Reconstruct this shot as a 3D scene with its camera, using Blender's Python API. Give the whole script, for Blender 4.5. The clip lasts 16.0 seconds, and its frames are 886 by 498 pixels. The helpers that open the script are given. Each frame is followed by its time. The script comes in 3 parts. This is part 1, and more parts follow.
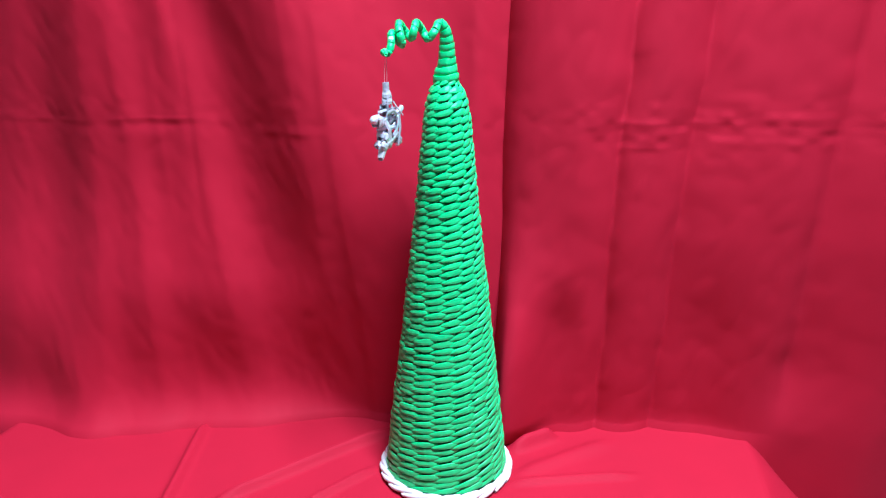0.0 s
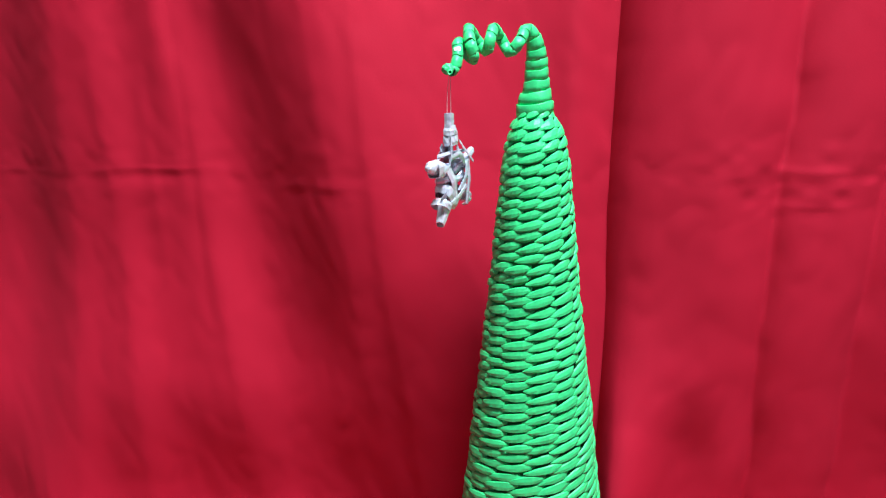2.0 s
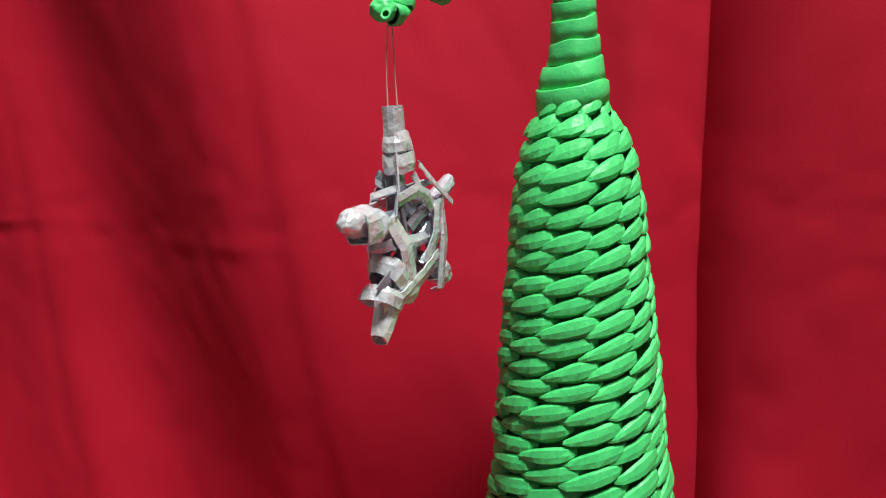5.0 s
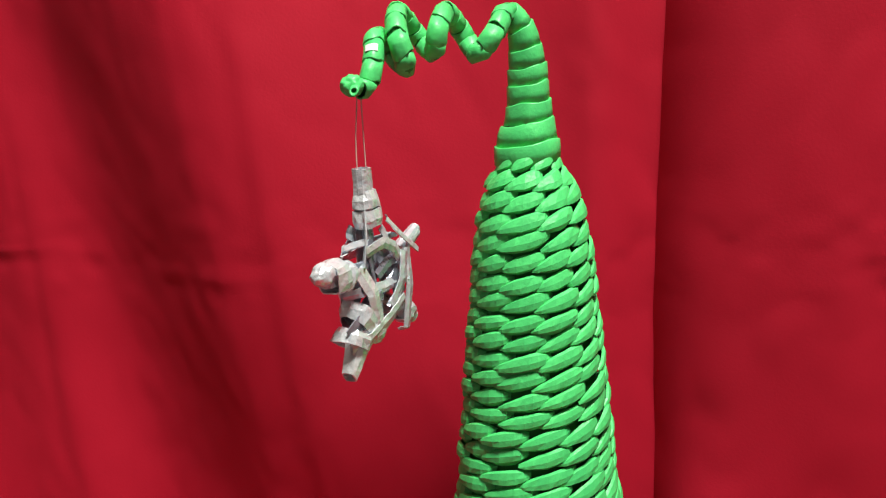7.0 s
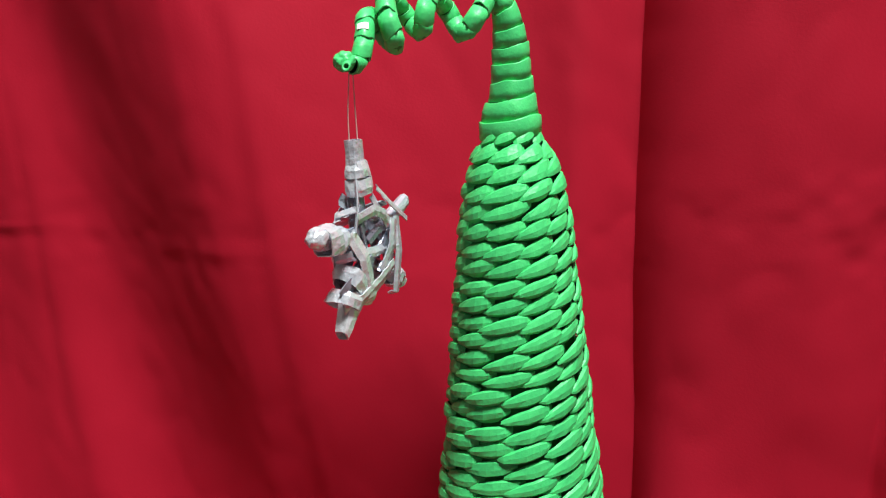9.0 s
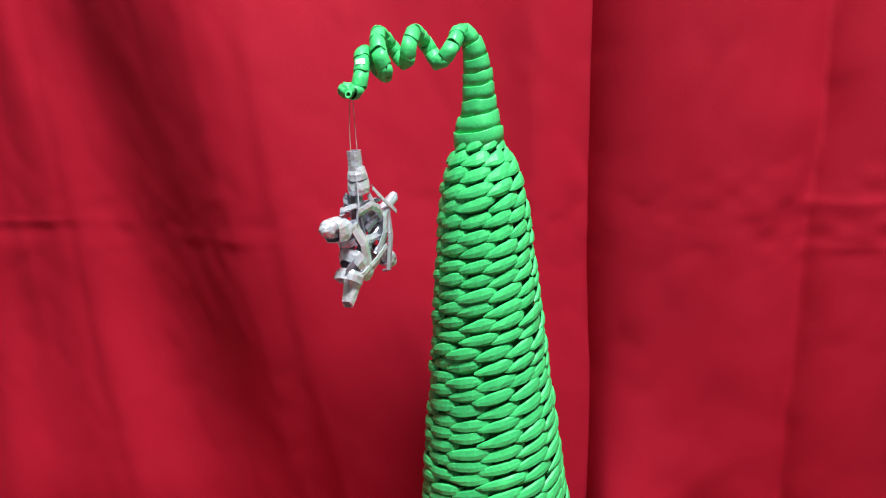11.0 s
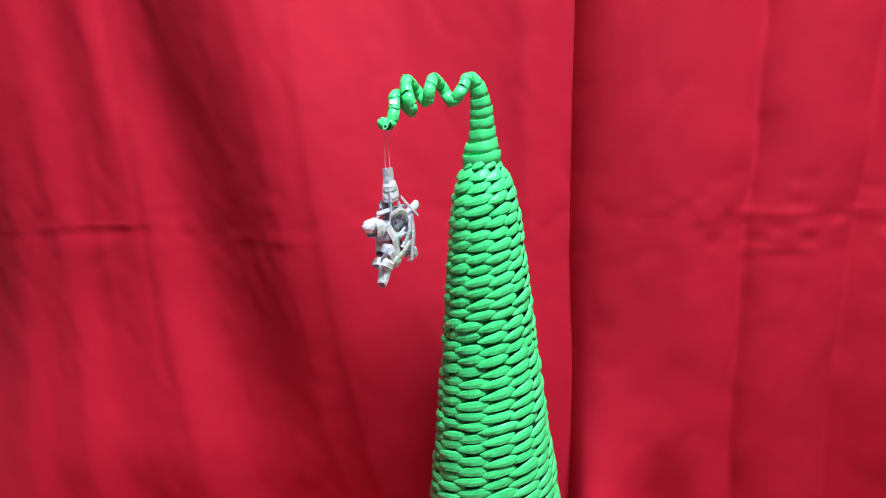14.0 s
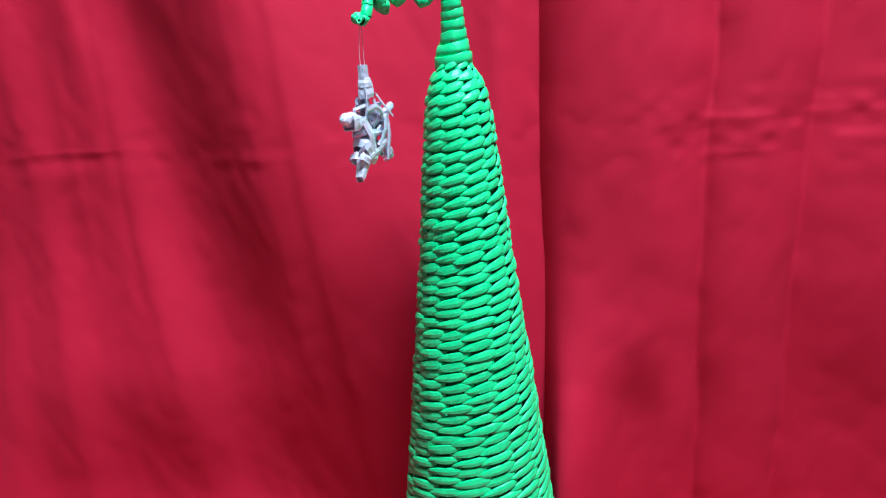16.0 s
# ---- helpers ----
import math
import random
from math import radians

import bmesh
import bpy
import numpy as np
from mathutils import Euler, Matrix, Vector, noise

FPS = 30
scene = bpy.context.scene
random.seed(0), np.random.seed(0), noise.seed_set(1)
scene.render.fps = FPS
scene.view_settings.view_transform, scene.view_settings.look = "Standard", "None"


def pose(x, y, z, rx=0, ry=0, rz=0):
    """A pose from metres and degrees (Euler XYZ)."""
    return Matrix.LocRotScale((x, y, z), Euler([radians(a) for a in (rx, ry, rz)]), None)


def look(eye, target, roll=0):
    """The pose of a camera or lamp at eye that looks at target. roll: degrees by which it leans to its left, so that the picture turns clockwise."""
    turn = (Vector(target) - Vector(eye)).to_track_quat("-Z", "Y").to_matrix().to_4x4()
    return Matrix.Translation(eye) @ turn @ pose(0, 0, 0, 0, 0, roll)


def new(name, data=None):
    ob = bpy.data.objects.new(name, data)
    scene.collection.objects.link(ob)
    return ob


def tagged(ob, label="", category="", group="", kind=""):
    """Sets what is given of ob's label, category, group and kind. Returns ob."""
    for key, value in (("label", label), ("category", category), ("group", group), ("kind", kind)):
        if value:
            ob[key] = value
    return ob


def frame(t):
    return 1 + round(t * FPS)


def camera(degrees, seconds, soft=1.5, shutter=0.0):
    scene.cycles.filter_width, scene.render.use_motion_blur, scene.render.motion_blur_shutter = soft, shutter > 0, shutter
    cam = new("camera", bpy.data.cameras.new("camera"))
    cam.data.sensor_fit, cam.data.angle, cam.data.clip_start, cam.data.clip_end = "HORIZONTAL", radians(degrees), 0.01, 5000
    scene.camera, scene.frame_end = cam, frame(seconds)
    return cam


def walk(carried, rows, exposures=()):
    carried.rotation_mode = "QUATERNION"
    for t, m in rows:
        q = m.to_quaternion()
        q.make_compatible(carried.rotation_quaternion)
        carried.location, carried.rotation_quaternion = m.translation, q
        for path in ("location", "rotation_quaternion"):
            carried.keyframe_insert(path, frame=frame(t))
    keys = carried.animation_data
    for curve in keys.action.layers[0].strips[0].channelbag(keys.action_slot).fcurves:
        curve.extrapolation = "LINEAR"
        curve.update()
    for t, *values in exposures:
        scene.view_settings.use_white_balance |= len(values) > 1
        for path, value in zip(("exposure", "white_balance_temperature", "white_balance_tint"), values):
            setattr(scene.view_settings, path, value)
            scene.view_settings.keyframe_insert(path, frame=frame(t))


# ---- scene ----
cam = camera(62.0, 16.0, soft=1.2)
PATH = [
    (0, (0.099, -0.594, 0.41), (-0.22, 1.277, -0.22), -0.2),
    (0.5, (0.1, -0.602, 0.407), (-0.206, 1.271, -0.224), -0.2),
    (1, (0.101, -0.6, 0.404), (-0.211, 1.264, -0.251), 0.0),
    (1.5, (0.082, -0.533, 0.399), (-0.287, 1.363, -0.122), -0.8),
    (2, (0.053, -0.418, 0.38), (-0.427, 1.46, -0.111), -1.1),
    (2.5, (0.042, -0.287, 0.356), (-0.45, 1.601, -0.084), -1.0),
    (3, (0.031, -0.23, 0.352), (-0.511, 1.659, -0.02), -1.9),
    (3.5, (0.026, -0.219, 0.35), (-0.539, 1.66, -0.04), -2.5),
    (4, (0.025, -0.216, 0.352), (-0.539, 1.658, -0.061), -2.9),
    (6.5, (0.032, -0.227, 0.368), (-0.537, 1.644, -0.052), -2.9),
    (7, (0.039, -0.233, 0.373), (-0.507, 1.648, -0.035), -2.8),
    (7.5, (0.043, -0.238, 0.376), (-0.501, 1.644, -0.025), -2.7),
    (8, (0.046, -0.241, 0.372), (-0.483, 1.641, -0.051), -3.0),
    (8.5, (0.044, -0.243, 0.371), (-0.49, 1.637, -0.056), -2.8),
    (9, (0.045, -0.247, 0.369), (-0.485, 1.632, -0.065), -2.6),
    (11.5, (0.067, -0.315, 0.384), (-0.405, 1.569, -0.094), -3.5),
    (12, (0.074, -0.324, 0.383), (-0.389, 1.564, -0.084), -3.9),
    (12.5, (0.081, -0.341, 0.387), (-0.379, 1.551, -0.07), -4.2),
    (13, (0.083, -0.363, 0.383), (-0.382, 1.529, -0.067), -4.0),
    (13.5, (0.08, -0.378, 0.387), (-0.403, 1.514, -0.048), -3.8),
    (14, (0.077, -0.39, 0.392), (-0.409, 1.502, -0.035), -2.8),
    (14.5, (0.08, -0.397, 0.393), (-0.391, 1.494, -0.055), -2.6),
    (15, (0.084, -0.406, 0.385), (-0.354, 1.487, -0.087), -1.7),
    (15.5, (0.086, -0.415, 0.374), (-0.356, 1.473, -0.113), -2.6),
    (16, (0.074, -0.411, 0.35), (-0.325, 1.491, -0.124), -3.8),
]
EXPOSURES = [(0.0, 0.16, 4900, 12), (1.5, 0.17, 5200, 12), (2.0, 0.12, 5500, 11), (2.5, -0.10, 6000, 10), (3.2, -0.50, 6500, 8), (4.2, -0.49, 6500, 8),
             (6.5, -0.50, 7100, 7), (7.3, -0.38, 7000, 7), (8.0, -0.48, 6500, 8), (9.0, -0.42, 6400, 9), (11.5, -0.22, 6100, 10),
             (14.5, 0.08, 5600, 11), (16.0, 0.08, 4900, 12)]
walk(cam, [(t, look(eye, target, roll)) for t, eye, target, roll in PATH], EXPOSURES)

# ---- world and lights ----
world = bpy.data.worlds.new("room_world")
scene.world = world
world.use_nodes = True
world.node_tree.nodes["Background"].inputs[0].default_value = (0.9, 0.95, 1.0, 1)
world.node_tree.nodes["Background"].inputs[1].default_value = 0.15


def area_lamp(name, eye, target, size, power, colour):
    data = bpy.data.lights.new(name, "AREA")
    data.shape, data.size, data.energy, data.color = "DISK", size, power, colour
    ob = new(name, data)
    ob.matrix_world = look(eye, target)
    return ob


area_lamp("ceiling_lamp", (0.36, -0.40, 1.70), (0.0, 0.0, 0.1), 0.38, 64.0, (1.0, 0.97, 0.95))


# ---- materials ----
def material(name, colour, rough=0.6, metal=0.0, vary=0.12, scale=40.0, fine=600.0, bump=0.25, depth=0.0006,
             coat=0.0, sheen=0.0, per_object=0.0, per_island=0.0, warm=(1, 1, 1), spec=0.5):
    """A surface with blotches, fine grain and relief, in metres of the object's own space."""
    m = bpy.data.materials.new(name)
    m.use_nodes = True
    nt = m.node_tree
    bsdf = nt.nodes["Principled BSDF"]
    co = nt.nodes.new("ShaderNodeTexCoord")

    def noise_node(s, detail):
        n = nt.nodes.new("ShaderNodeTexNoise")
        n.inputs["Scale"].default_value, n.inputs["Detail"].default_value = s, detail
        nt.links.new(co.outputs["Object"], n.inputs["Vector"])
        return n

    big, small = noise_node(scale, 4), noise_node(fine, 3)
    add = nt.nodes.new("ShaderNodeMath")
    add.operation = "MULTIPLY_ADD"
    nt.links.new(small.outputs["Fac"], add.inputs[0])
    add.inputs[1].default_value = 0.4
    nt.links.new(big.outputs["Fac"], add.inputs[2])
    fac = add.outputs[0]
    if per_object or per_island:
        if per_object:
            info = nt.nodes.new("ShaderNodeObjectInfo")
            src, amount = info.outputs["Random"], per_object
        else:
            info = nt.nodes.new("ShaderNodeNewGeometry")
            src, amount = info.outputs["Random Per Island"], per_island
        a2 = nt.nodes.new("ShaderNodeMath")
        a2.operation = "MULTIPLY_ADD"
        nt.links.new(src, a2.inputs[0])
        a2.inputs[1].default_value = amount
        nt.links.new(fac, a2.inputs[2])
        fac = a2.outputs[0]
    ramp = nt.nodes.new("ShaderNodeMapRange")
    ramp.inputs["From Min"].default_value, ramp.inputs["From Max"].default_value = 0.35, 1.05 + per_object + per_island
    nt.links.new(fac, ramp.inputs["Value"])
    mix = nt.nodes.new("ShaderNodeMix")
    mix.data_type = "RGBA"
    mix.inputs[6].default_value = (*[c * (1 - vary) for c in colour], 1)
    mix.inputs[7].default_value = (*[min(1, c * (1 + vary) * w) for c, w in zip(colour, warm)], 1)
    nt.links.new(ramp.outputs[0], mix.inputs[0])
    nt.links.new(mix.outputs[2], bsdf.inputs["Base Color"])
    rr = nt.nodes.new("ShaderNodeMapRange")
    rr.inputs["To Min"].default_value, rr.inputs["To Max"].default_value = max(0.05, rough - 0.1), min(1, rough + 0.1)
    nt.links.new(small.outputs["Fac"], rr.inputs["Value"])
    nt.links.new(rr.outputs[0], bsdf.inputs["Roughness"])
    bsdf.inputs["Metallic"].default_value = metal
    bsdf.inputs["Specular IOR Level"].default_value = spec
    bsdf.inputs["Coat Weight"].default_value = coat
    bsdf.inputs["Sheen Weight"].default_value = sheen
    bp = nt.nodes.new("ShaderNodeBump")
    bp.inputs["Strength"].default_value, bp.inputs["Distance"].default_value = bump, depth
    nt.links.new(add.outputs[0], bp.inputs["Height"])
    nt.links.new(bp.outputs[0], bsdf.inputs["Normal"])
    return m


RED = material("red_cotton", (0.40, 0.0080, 0.027), 0.7, vary=0.07, scale=14, fine=900, bump=0.3, depth=0.0004, spec=0.15)
GREEN = material("green_painted_paper", (0.050, 0.61, 0.180), 0.44, vary=0.24, scale=180, fine=900, bump=0.5, depth=0.0006,
                 per_object=0.25, warm=(1.35, 1, 0.95), spec=0.5)
GREEN_JOINED = material("green_painted_paper_joined", (0.050, 0.61, 0.180), 0.44, vary=0.24, scale=180, fine=900, bump=0.5,
                        depth=0.0006, per_island=0.25, warm=(1.35, 1, 0.95), spec=0.5)
# dark green whose colour holds the shade of gaps between strips
GREEN_CORE = material("green_gap_shade", (0.02, 0.25, 0.05), 0.8)
WHITE = material("white_paper", (0.80, 0.79, 0.78), 0.55, vary=0.05, scale=120, fine=700)
# tone varies by strip: uneven paint, plus light-and-shade contrast put into the colour
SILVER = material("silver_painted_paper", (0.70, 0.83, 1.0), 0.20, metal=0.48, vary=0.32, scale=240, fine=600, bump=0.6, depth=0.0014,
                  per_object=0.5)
# darker copy of the silver: newsprint blotches, and inner shade put into the colour
SILVER_SHADED = material("shaded_silver_newsprint", (0.30, 0.34, 0.41), 0.30, metal=0.6, vary=0.45, scale=260, fine=700, bump=0.4, depth=0.0008,
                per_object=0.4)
THREAD = material("thread", (0.62, 0.45, 0.42), 0.6)
PLASTER = material("plaster", (0.32, 0.31, 0.30), 0.85, vary=0.04, scale=2, fine=60)
FLOOR = material("floor_tile", (0.45, 0.42, 0.38), 0.5, vary=0.08, scale=3, fine=50)
WOOD = material("table_wood", (0.28, 0.17, 0.09), 0.5, vary=0.2, scale=8, fine=90)


# ---- helpers ----
def mesh_from(name, verts, faces, mat, smooth=True):
    me = bpy.data.meshes.new(name)
    me.from_pydata([tuple(v) for v in verts], [], faces)
    me.materials.append(mat)
    if smooth:
        me.polygons.foreach_set("use_smooth", [True] * len(me.polygons))
    me.update()
    return me


def part_mesh(name, me, parent, label=""):
    ob = new(name, me)
    ob.parent = parent
    if label:
        tagged(ob, label)
    return ob


def part(name, bm, mat, parent, label="", smooth=False):
    me = bpy.data.meshes.new(name)
    bm.to_mesh(me)
    bm.free()
    me.materials.append(mat)
    if smooth:
        me.polygons.foreach_set("use_smooth", [True] * len(me.polygons))
    return part_mesh(name, me, parent, label)


def box_bm(lo, hi, bevel=0.0):
    bm = bmesh.new()
    bmesh.ops.create_cube(bm, size=1)
    for v in bm.verts:
        v.co = [lo[i] + (v.co[i] + 0.5) * (hi[i] - lo[i]) for i in range(3)]
    if bevel:
        bmesh.ops.bevel(bm, geom=list(bm.edges), offset=bevel, segments=2, affect="EDGES")
    return bm


def structure(name, lo, hi, mat, label):
    bm = box_bm(lo, hi)
    me = bpy.data.meshes.new(name)
    bm.to_mesh(me)
    bm.free()
    me.materials.append(mat)
    return tagged(new(name, me), label, "room", kind="structure")


def grid_faces(rows, cols, closed=False):
    f = []
    for i in range(rows - 1):
        for j in range(cols if closed else cols - 1):
            k = (j + 1) % cols
            f.append((i * cols + j, i * cols + k, (i + 1) * cols + k, (i + 1) * cols + j))
    return f


def smooth_path(points, n):
    """Catmull-Rom through the points; the points may carry more than three numbers."""
    p = np.array(points, float)
    p = np.vstack([2 * p[0] - p[1], p, 2 * p[-1] - p[-2]])
    out = []
    segs = len(p) - 3
    for s in np.linspace(0, segs - 1e-6, n):
        i = int(s)
        t = s - i
        a, b, c, d = p[i:i + 4]
        out.append(0.5 * (2 * b + (c - a) * t + (2 * a - 5 * b + 4 * c - d) * t * t + (3 * b - a - 3 * c + d) * t ** 3))
    return np.array(out)


def frames_along(c):
    """Tangent, normal and binormal carried along a path without twist."""
    tan = np.gradient(c, axis=0)
    tan /= np.linalg.norm(tan, axis=1)[:, None]
    nor = np.zeros_like(c)
    up = np.array([0.0, -1.0, 0.2])
    v = up - tan[0] * (up @ tan[0])
    nor[0] = v / np.linalg.norm(v)
    for i in range(1, len(c)):
        v = nor[i - 1] - tan[i] * (nor[i - 1] @ tan[i])
        nor[i] = v / np.linalg.norm(v)
    return tan, nor, np.cross(tan, nor)


def vnoise(x, y, seed=0):
    """Smooth value noise on arrays."""
    x, y = np.asarray(x, float), np.asarray(y, float)
    xi, yi = np.floor(x).astype(np.int64), np.floor(y).astype(np.int64)
    fx, fy = x - xi, y - yi
    fx, fy = fx * fx * (3 - 2 * fx), fy * fy * (3 - 2 * fy)

    def h(a, b):
        n = (a * 374761393 + b * 668265263 + seed * 982451653) & 0x7FFFFFFF
        n = ((n ^ (n >> 13)) * 1274126177) & 0x7FFFFFFF
        return (n & 0xFFFF) / 65535.0
    top = h(xi, yi) * (1 - fx) + h(xi + 1, yi) * fx
    bot = h(xi, yi + 1) * (1 - fx) + h(xi + 1, yi + 1) * fx
    return (top * (1 - fy) + bot * fy) * 2 - 1


def bump_at(d, w):
    return np.exp(-(d / w) ** 2)


def sstep(a, b, x):
    t = np.clip((x - a) / (b - a), 0, 1)
    return t * t * (3 - 2 * t)


# ---- room ----
structure("floor", (-1.8, -2.4, -0.80), (1.8, 0.30, -0.75), FLOOR, "pale tiled floor of the room")
structure("ceiling", (-1.8, -2.4, 1.75), (1.8, 0.30, 1.80), PLASTER, "plain white plaster ceiling")
structure("wall_north", (-1.8, 0.15, -0.75), (1.8, 0.25, 1.75), PLASTER, "plain pale wall behind the red cloth")
structure("wall_south", (-1.8, -2.4, -0.75), (1.8, -2.3, 1.75), PLASTER, "plain pale wall opposite the table")
structure("wall_east", (1.7, -2.3, -0.75), (1.8, 0.15, 1.75), PLASTER, "plain pale side wall")
structure("wall_west", (-1.8, -2.3, -0.75), (-1.7, 0.15, 1.75), PLASTER, "plain pale side wall")

# ---- table ----
BASE_Z = -0.0075
table = tagged(new("table"), "wooden table hidden under a red cloth", "table")
table.location = (0, 0, -0.75 + BASE_Z)
part("tabletop", box_bm((-0.47, -0.5, 0.716), (0.294, 0.085, 0.744), 0.003), WOOD, table)
for lx in (-0.44, 0.26):
    for ly in (-0.47, 0.05):
        part("leg", box_bm((lx - 0.02, ly - 0.02, -BASE_Z), (lx + 0.02, ly + 0.02, 0.714), 0.003), WOOD, table)

# ---- red cloth ----


def ridge(x, z, x_top, x_low, w, a, z_top=0.42, z_low=0.0):
    """A fold along a line from (x_top, z_top) to (x_low, z_low)."""
    t = (z_top - z) / (z_top - z_low)
    return a * bump_at(x - (x_top + (x_low - x_top) * t), w)


def asym(x, z, x_top, x_low, w_left, w_right, a, bend=0.0, z_top=0.42, z_low=0.0):
    """A fold with unlike flanks, along a line from (x_top, z_top) to (x_low, z_low) that bends towards its lower end."""
    t = (z_top - z) / (z_top - z_low)
    d = x - (x_top + (x_low - x_top) * (t + bend * t * (t - 1)))
    return a * np.where(d < 0, bump_at(d, w_left), bump_at(d, w_right))


def notch(x, z, x_top, x_low, w_left, w_right, a, z_top=0.42, z_low=0.0):
    """A sharp valley: the cloth falls back slowly to a line and comes forward again."""
    t = (z_top - z) / (z_top - z_low)
    d = x - (x_top + (x_low - x_top) * t)
    return -a * np.where(d < 0, np.exp(d / w_left), np.exp(-d / w_right))


def left_folds(x, z):
    """How far the left part of the cloth stands forward of its mean plane."""
    x = x - 0.022 * sstep(0.10, 0.20, -x)
    wav = x + 0.003 * vnoise(z * 7, 0 * z, 31) + 0.0008 * vnoise(z * 34, 0 * z, 32)
    f = asym(wav, z, -0.158, 0.010, 0.098, 0.095, 0.032, 0.06) * (0.50 + 0.50 * sstep(0.0, 0.28, z))
    f = f + asym(wav, z, -0.288, -0.236, 0.120, 0.026, 0.017) * (0.4 + 0.6 * sstep(0.02, 0.16, z))
    f = f + asym(wav, z, -0.342, -0.330, 0.090, 0.022, 0.0110)
    f = f + notch(wav, z, -0.276, -0.262, 0.010, 0.030, 0.0035) * sstep(0.16, 0.30, z)
    f = f + asym(x, z, -0.372, -0.385, 0.035, 0.020, 0.006)
    f = f + asym(x, z, -0.445, -0.50, 0.04, 0.03, 0.006)
    f = f + asym(wav, z, -0.122, -0.085, 0.007, 0.020, 0.0018)
    f = f + asym(x, z, -0.52, -0.40, 0.05, 0.04, 0.012) * (1 - sstep(0.02, 0.16, z))
    for x0, x1, w, a, k in ((-0.352, -0.340, 0.008, 0.0018, 41), (-0.306, -0.292, 0.005, 0.0018, 42), (-0.290, -0.262, 0.007, 0.0012, 43),
                            (-0.400, -0.410, 0.009, 0.0020, 44), (-0.255, -0.215, 0.005, 0.0008, 45), (-0.165, -0.105, 0.006, 0.0010, 46)):
        f = f + asym(x + 0.004 * vnoise(z * 12, 0 * z, k), z, x0, x1, w * 1.6, w, a * 0.6) * (0.6 + 0.6 * vnoise(z * 7, 0 * z + 3, k))
    f = f + 0.0025 * bump_at(x - 0.018, 0.014)
    f = f + 0.016 * sstep(0.01, 0.15, z) * sstep(0.06, 0.16, -x)
    f = f + 0.0009 * vnoise(x * 22 + z * 9, z * 4, 3) + 0.0003 * vnoise(x * 55 + z * 20, z * 18, 5) + 0.00036 * np.abs(vnoise(x * 60 + z * 12, z * 30 - x * 20, 51))
    f = f + 0.0004 * np.abs(vnoise(x * 70 + z * 35, z * 40 - x * 20, 6))
    return f


def right_folds(x, z):
    wav = x + 0.004 * vnoise(z * 11, 0 * z, 33) + 0.0012 * vnoise(z * 40, 0 * z, 34)
    f = notch(wav, z, 0.150, 0.141, 0.030, 0.018, 0.0175)
    f = f + notch(wav, z, 0.216, 0.196, 0.020, 0.036, 0.0165)
    f = f + notch(wav, z, 0.339, 0.318, 0.014, 0.050, 0.0150) * sstep(0.0, 0.08, z)
    f = f + asym(x, z, 0.42, 0.40, 0.04, 0.03, 0.010)
    f = f + asym(x, z, 0.060, 0.054, 0.012, 0.030, 0.034) * (1 - sstep(0.02, 0.24, z)) * sstep(-0.03, 0.016, z)
    f = f - 0.010 * bump_at(x - 0.100, 0.018) * (1 - sstep(0.10, 0.17, z + 0.015 * vnoise(x * 60, z * 0, 35)))
    f = f - 0.005 * bump_at(x - 0.245, 0.03) * (1 - sstep(0.08, 0.20, z))
    f = f + 0.0011 * vnoise(x * 18 + 3, z * 4 + x * 4, 8) + 0.0005 * vnoise(x * 45, z * 20, 9) + 0.0005 * np.abs(vnoise(x * 60 - z * 12, z * 30 + x * 20, 52))
    f = f + 0.0005 * np.abs(vnoise(x * 60 - z * 20, z * 40, 10))
    return f


def creases(x, z):
    """Sharp lines left from folding the cloth."""
    wob = 0.0016 * vnoise(x * 30, 0 * x, 13)
    rough = 0.55 + 0.6 * vnoise(x * 26, 0 * x + 2, 14)

    def fold_line(z0, x0, x1, a):
        d = z - (z0 + wob)
        return a * rough * (bump_at(d, 0.0022) - 0.8 * bump_at(d + 0.0050, 0.0042)) * sstep(x0, x0 + 0.03, x) * (1 - sstep(x1 - 0.03, x1, x))
    c = fold_line(0.309, -0.36, -0.215, 0.0007) + fold_line(0.297, -0.20, -0.145, 0.0004) + fold_line(0.306, -0.70, -0.20, 0.00025) + fold_line(0.300, -0.215, -0.10, 0.00022)
    c = c + fold_line(0.310, 0.12, 0.27, 0.00020) + fold_line(0.305, 0.24, 0.60, 0.00014) + fold_line(0.288, 0.14, 0.20, 0.0003)
    near = bump_at(z - 0.306, 0.022) * (0.35 + 0.65 * sstep(0.08, 0.14, x))
    return c + near * 0.0008 * vnoise(x * 110, z * 130, 16)


def seam_y(x):
    """Where the hanging cloth meets the table."""
    return 0.078 - 0.045 * sstep(0.10, 0.42, -x) + 0.012 * sstep(0.05, 0.16, x)


def hang(x, z, folds):
    y = 0.080 - folds - creases(x, z)
    z = z - BASE_Z
    low = 1 - sstep(0.0, 0.28, z)
    y = y + (seam_y(x) - 0.080) * low
    wide = sstep(0.09, 0.20, -x)
    y = y - (0.007 + 0.024 * wide) * np.exp(-np.clip(z, 0, 1) / (0.004 + 0.013 * wide)) * (1 - sstep(0.27, 0.33, x))
    return y


